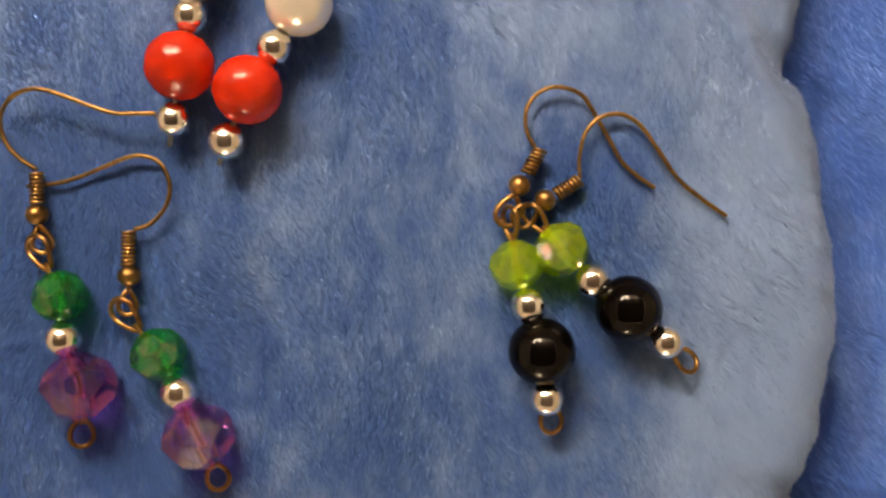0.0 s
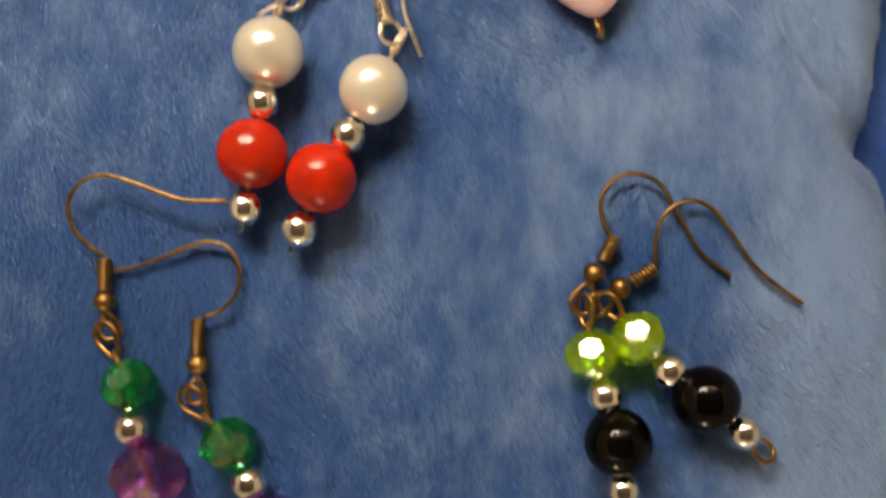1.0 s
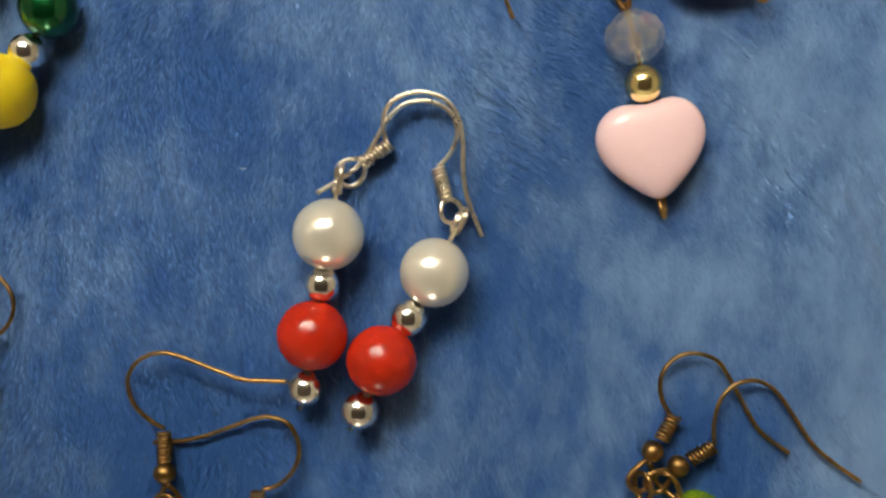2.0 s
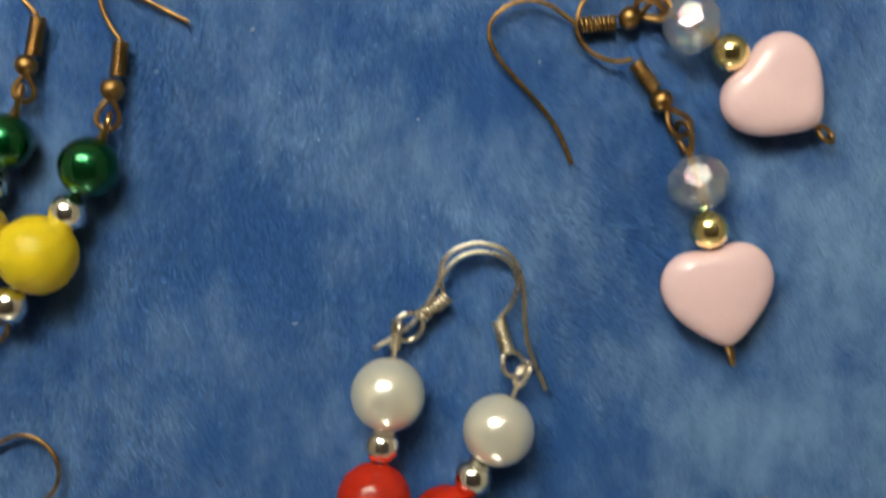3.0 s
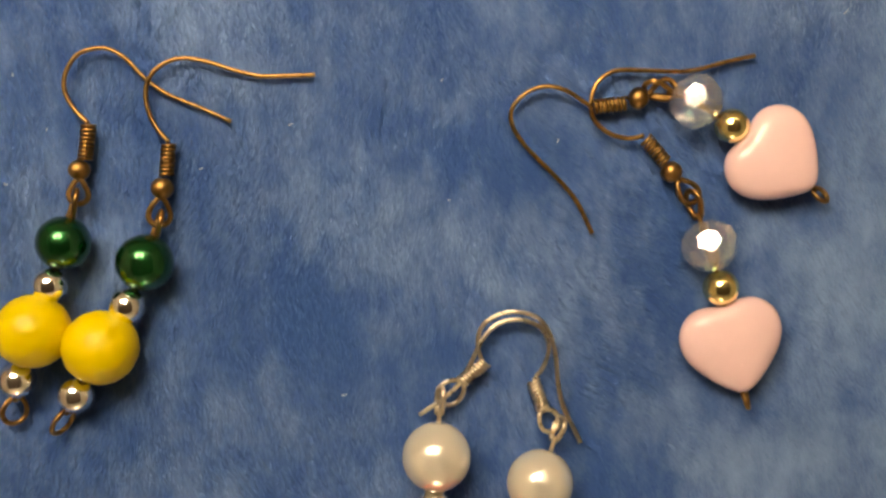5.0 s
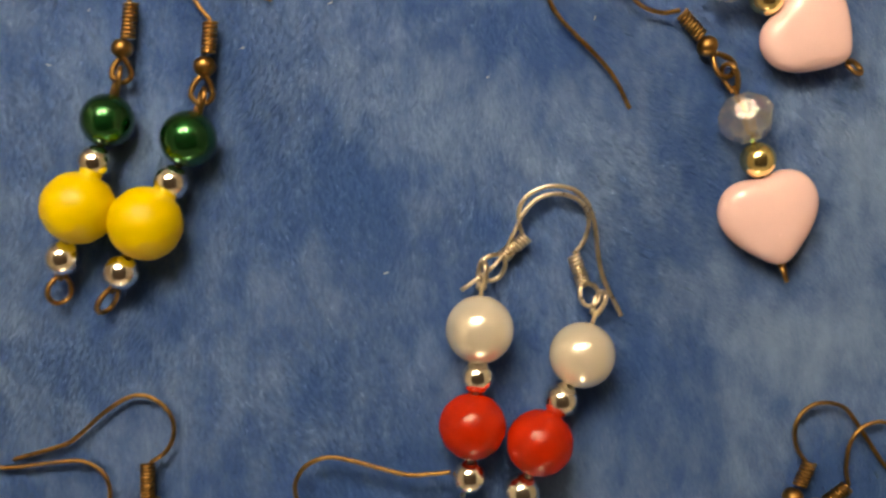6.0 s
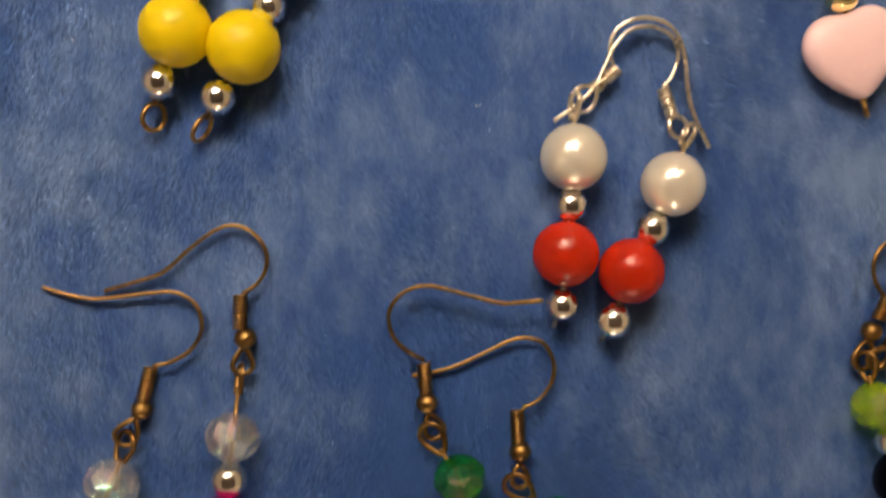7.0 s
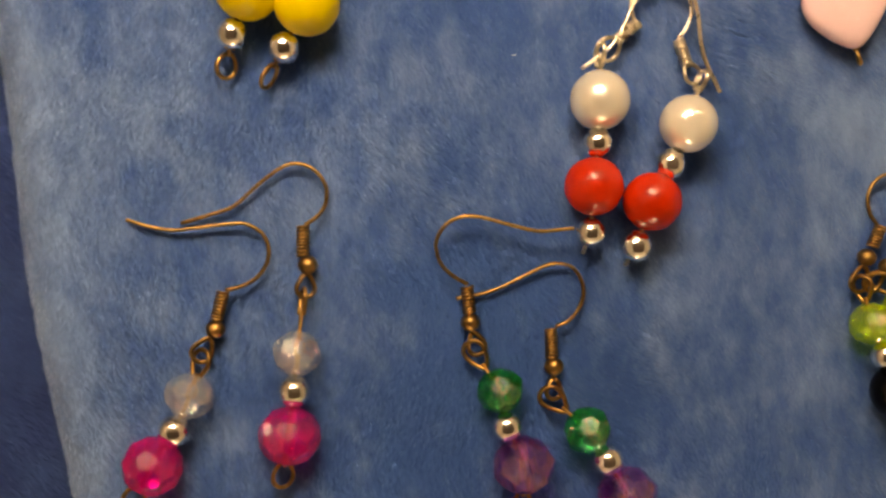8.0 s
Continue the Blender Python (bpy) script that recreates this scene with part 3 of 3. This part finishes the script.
    if er > 0:
        part("end_loop", ring(tail, er, -away, etilt, 0.37, 1.08, 0.4), wire_mat, pin, origin=o)
    # the beads
    for i, (kind, x, y, z, r) in enumerate(places):
        before = line[i - 1] if i else top
        after = line[i + 1] if i + 1 < len(line) else tail
        axis = after - before
        name, mat, text = BEADS[kind]
        spin = rnd.uniform(0, 6.28)
        if name == "faceted_bead":
            # most cut beads have come to rest with one facet glinting
            rings_, count_ = ((0.62, 1.19, 1.95, 2.52), 7 if r < 4.4 else 6) if r < 4.4 or kind == "purple" else ((0.5, 1.02, 1.57, 2.12, 2.64), 8)
            half = np.array([LX - x, LY - y, LZ - z])
            half = half / np.linalg.norm(half) + (0, 0, 1.0)
            half /= np.linalg.norm(half)
            frame_ = turn_to(axis)
            score = []
            for k in range(40):
                a = 2 * math.pi * k / 40
                m = frame_ @ np.array([[math.cos(a), -math.sin(a), 0], [math.sin(a), math.cos(a), 0], [0, 0, 1]])
                score.append(((cut_normals(rings_, count_) @ m.T @ half).max(), a))
            spin = (min(score) if kind == "purple" else max(score))[1] + (0.11 if kind == "clear" else 0.0)
            geo = cut_bead(r, rings_, count_, hole=0.95 if kind == "purple" else 0.6)
            part(name, placed(geo, (x, y, z), axis, spin), mat, root, text, o, smooth=False)
        elif name == "heart_bead":
            geo = heart_bead(r, 2.7)
            d = -np.array(axis[:2]) / np.linalg.norm(axis[:2])
            v = np.array(geo[0])
            m = np.array([[d[1], d[0], 0], [-d[0], d[1], 0], [0, 0, 1.0]])
            part(name, ((v @ m.T + (x, y, z)).tolist(), geo[1]), mat, root, text, o)
        elif kind in ("red", "yellow"):
            part(name, placed(soft_cut_bead(r), (x, y, z), axis, spin), mat, root, text, o)
        else:
            part(name, placed(round_bead(r, 0.55), (x, y, z), axis, spin), mat, root, text, o)
    return root


earring("green and purple faceted-bead earring, brass hook touching a silver bead", "brass", seed=1,
    wire=[(-31.2, -10.7), (-33.5, -9.1), (-35.3, -7.0), (-36.0, -4.6), (-35.7, -2.5), (-34.2, -0.5), (-31.8, 0.6), (-29.4, 0.6), (-26.4, -0.3), (-22.3, -1.8), (-19.1, -2.8), (-15.8, -2.9), (-13.0, -2.9)],
    coil=[(-31.3, -11.2), (-31.3, -15.6)], ball=(-31.3, -17.2, 1.64),
    eye=(-30.6, -21.1, 1.81, 10), pin_eye=(-30.9, -22.4, 2.05, 25),
    beads=[('green', -27.4, -29.0, 3.82), ('silver', -26.9, -35.1, 2.19), ('purple', -24.5, -41.8, 4.94)],
    end=(-25.1, -49.3, 1.73, 25), tail=4.2)
earring("green and purple faceted-bead earring on an antique brass hook", "brass", seed=2,
    wire=[(-17.0, -19.3), (-14.8, -18.6), (-12.8, -16.7), (-11.8, -14.3), (-12.0, -11.8), (-13.3, -9.6), (-15.8, -8.7), (-18.2, -9.0), (-21.8, -10.4), (-25.7, -11.9), (-29.1, -12.7), (-33.2, -13.1)],
    coil=[(-17.8, -19.6), (-18.0, -24.6)], ball=(-17.8, -26.1, 1.64),
    eye=(-18.1, -30.2, 1.64, 15), pin_eye=(-18.5, -31.5, 2.13, 25),
    beads=[('green', -13.2, -37.3, 3.9), ('silver', -10.2, -42.7, 2.27), ('purple', -7.3, -49.1, 4.86)],
    end=(-5.1, -55.5, 1.64, 25))
earring("white pearl and red bead dangle earring on a silver hook", "silver", seed=3,
    wire=[(0.6, 30.2), (0.1, 32.4), (0.4, 34.7), (1.8, 36.4), (4.1, 37.3), (6.3, 37.3), (8.8, 36.3), (10.5, 34.0), (11.2, 30.5), (11.3, 26.4), (11.9, 22.9), (14.0, 17.5)],
    coil=[(1.0, 30.2), (-2.6, 27.6)], ball=None,
    eye=(-4.4, 26.2, 1.97, 20), pin_eye=(-5.9, 25.6, 1.52, 80),
    beads=[('pearl', -7.1, 17.7, 4.97), ('silver', -8.0, 10.8, 2.1), ('red', -9.3, 3.7, 4.94), ('silver', -10.4, -4.2, 2.12)],
    end=(-11.5, -7.3, 0.0, 0), tail=2.8)
earring("white pearl and red bead dangle earring on a silver hook", "silver", seed=4,
    wire=[(7.8, 27.1), (9.4, 28.9), (10.4, 31.6), (9.7, 34.3), (7.6, 35.8), (5.2, 36.2), (2.9, 35.6), (1.0, 33.9), (-0.3, 31.8), (-2.4, 28.3), (-4.7, 26.0), (-9.1, 23.3)],
    coil=[(7.8, 26.9), (9.0, 22.4)], ball=None,
    eye=(9.7, 20.9, 1.59, 20), pin_eye=(11.0, 19.9, 1.36, 75),
    beads=[('pearl', 7.5, 12.6, 4.83), ('silver', 4.0, 6.3, 2.18), ('red', 0.3, 0.3, 4.94), ('silver', -3.0, -7.2, 2.28)],
    end=(-4.4, -10.0, 0.0, 0), tail=2.2)
earring("lime faceted and black glossy bead earring on a brass hook", "brass", seed=5,
    wire=[(41.0, -7.7), (39.7, -5.3), (39.5, -2.5), (40.6, -0.3), (42.6, 1.0), (45.0, 1.1), (47.5, 0.1), (49.1, -2.1), (51.2, -5.7), (53.3, -9.3), (55.4, -11.3), (58.2, -13.2)],
    coil=[(41.6, -7.8), (39.8, -11.2)], ball=(38.6, -12.9, 1.62),
    eye=(37.0, -16.8, 2.11, 15), pin_eye=(37.3, -17.9, 1.79, 60),
    beads=[('lime', 38.2, -24.3, 3.71), ('silver', 39.9, -30.0, 2.17), ('black', 41.8, -36.5, 4.81), ('silver', 42.5, -43.3, 2.09)],
    end=(43.3, -46.7, 1.71, 25))
earring("lime faceted and black glossy bead earring on a brass hook", "brass", seed=6,
    wire=[(47.3, -11.9), (47.2, -9.0), (47.9, -5.7), (49.5, -3.6), (51.5, -2.7), (53.7, -2.8), (56.0, -4.3), (58.5, -7.7), (61.4, -11.8), (64.7, -14.6), (68.5, -17.2)],
    coil=[(47.2, -12.2), (43.9, -14.2)], ball=(42.3, -15.0, 1.62),
    eye=(39.4, -17.2, 1.95, 15), pin_eye=(40.7, -17.4, 1.79, 50),
    beads=[('lime', 44.6, -22.0, 3.86), ('silver', 48.9, -26.4, 2.16), ('black', 54.0, -30.4, 4.79), ('silver', 59.4, -35.0, 2.08)],
    end=(62.6, -37.9, 1.7, 40))
earring("pink heart dangle earring with clear faceted bead and brass hook", "brass", seed=7,
    wire=[(18.9, 65.7), (17.4, 67.0), (15.1, 68.6), (12.3, 69.3), (9.6, 68.6), (7.5, 66.7), (7.2, 64.4), (8.5, 61.7), (10.7, 59.0), (13.8, 55.5), (16.1, 52.2), (18.0, 47.7)],
    coil=[(19.2, 65.9), (23.9, 66.1)], ball=(25.6, 66.7, 1.57),
    eye=(29.4, 67.6, 1.8, 15), pin_eye=(28.1, 67.8, 1.57, 60),
    beads=[('clear', 33.5, 65.6, 3.8), ('gold', 38.6, 61.7, 2.11), ('heart', 44.5, 57.0, 6.93)],
    end=(51.5, 50.9, 1.03, 50))
earring("pink heart dangle earring with clear faceted bead and brass hook", "brass", seed=8,
    wire=[(26.1, 61.3), (23.8, 61.1), (21.1, 62.0), (19.2, 63.9), (18.7, 66.1), (19.5, 68.8), (21.3, 70.4), (23.4, 70.9), (27.0, 70.6), (31.0, 70.2), (34.3, 70.2), (38.4, 71.0), (43.2, 71.7)],
    coil=[(26.4, 60.8), (29.0, 57.3)], ball=(29.8, 55.8, 1.58),
    eye=(32.1, 52.7, 1.82, 15), pin_eye=(32.7, 51.2, 1.59, 70),
    beads=[('clear', 34.4, 44.9, 3.86), ('gold', 35.8, 38.6, 2.23), ('heart', 37.2, 30.5, 7.23)],
    end=(39.1, 21.6, 1.13, 75))
earring("yellow and green pearl bead earring on an antique brass hook", "brass", seed=9,
    wire=[(-52.7, 68.6), (-54.5, 70.7), (-55.6, 73.3), (-55.2, 75.8), (-53.5, 78.1), (-51.1, 78.9), (-48.9, 78.7), (-46.8, 77.3), (-44.2, 74.2), (-41.4, 71.9), (-37.0, 69.7), (-32.9, 67.5)],
    coil=[(-52.7, 68.3), (-53.7, 63.4)], ball=(-54.6, 62.1, 1.54),
    eye=(-55.0, 58.9, 1.7, 10), pin_eye=(-55.6, 57.7, 1.55, 75),
    beads=[('greenpearl', -57.4, 52.0, 3.84), ('silver', -59.6, 46.2, 2.08), ('yellow', -62.4, 40.0, 5.21), ('silver', -65.6, 33.1, 2.17)],
    end=(-67.2, 28.3, 1.73, 40))
earring("yellow and green pearl bead earring on an antique brass hook", "brass", seed=10,
    wire=[(-41.7, 65.1), (-43.2, 67.2), (-44.2, 69.8), (-44.3, 72.5), (-43.4, 74.7), (-41.6, 76.1), (-38.9, 76.8), (-35.5, 76.1), (-31.9, 74.7), (-28.2, 73.6), (-24.4, 73.4), (-20.4, 73.3)],
    coil=[(-41.8, 64.8), (-42.5, 60.4)], ball=(-43.2, 58.7, 1.63),
    eye=(-43.9, 55.2, 1.94, 10), pin_eye=(-44.1, 53.8, 1.56, 75),
    beads=[('greenpearl', -46.2, 48.4, 4.08), ('silver', -49.2, 42.4, 2.16), ('yellow', -53.2, 37.0, 5.3), ('silver', -57.8, 30.0, 2.18)],
    end=(-60.6, 26.1, 1.74, 70))
earring("magenta and clear faceted-bead dangle earring on a brass hook", "brass", seed=11,
    wire=[(-71.1, -7.9), (-68.5, -7.5), (-65.6, -6.1), (-63.7, -3.5), (-63.6, -0.7), (-64.8, 1.4), (-67.4, 2.8), (-71.5, 2.9), (-75.6, 2.7), (-78.8, 2.7), (-82.4, 3.6), (-86.1, 5.1)],
    coil=[(-71.5, -8.1), (-73.1, -12.8)], ball=(-73.4, -14.2, 1.56),
    eye=(-75.9, -17.6, 2.01, 15), pin_eye=(-76.3, -19.3, 1.92, 40),
    beads=[('clear', -78.5, -24.5, 3.83), ('silver', -81.4, -29.9, 2.27), ('magenta', -85.4, -35.2, 4.91)],
    end=(-89.3, -40.6, 1.83, 30))
earring("magenta and clear faceted-bead dangle earring on a brass hook", "brass", seed=12,
    wire=[(-57.1, 1.6), (-54.7, 3.1), (-53.3, 5.2), (-53.2, 7.9), (-54.6, 10.3), (-57.0, 11.7), (-59.7, 11.5), (-63.6, 9.3), (-67.4, 6.4), (-69.7, 5.3), (-73.3, 4.5), (-77.3, 3.7)],
    coil=[(-57.5, 1.5), (-58.0, -3.6)], ball=(-57.3, -5.0, 1.65),
    eye=(-58.0, -8.6, 1.83, 15), pin_eye=(-58.6, -10.6, 1.65, 80),
    beads=[('clear', -60.4, -19.3, 3.84), ('silver', -61.4, -25.4, 2.28), ('magenta', -62.9, -32.6, 5.03)],
    end=(-64.8, -39.8, 1.85, 30))
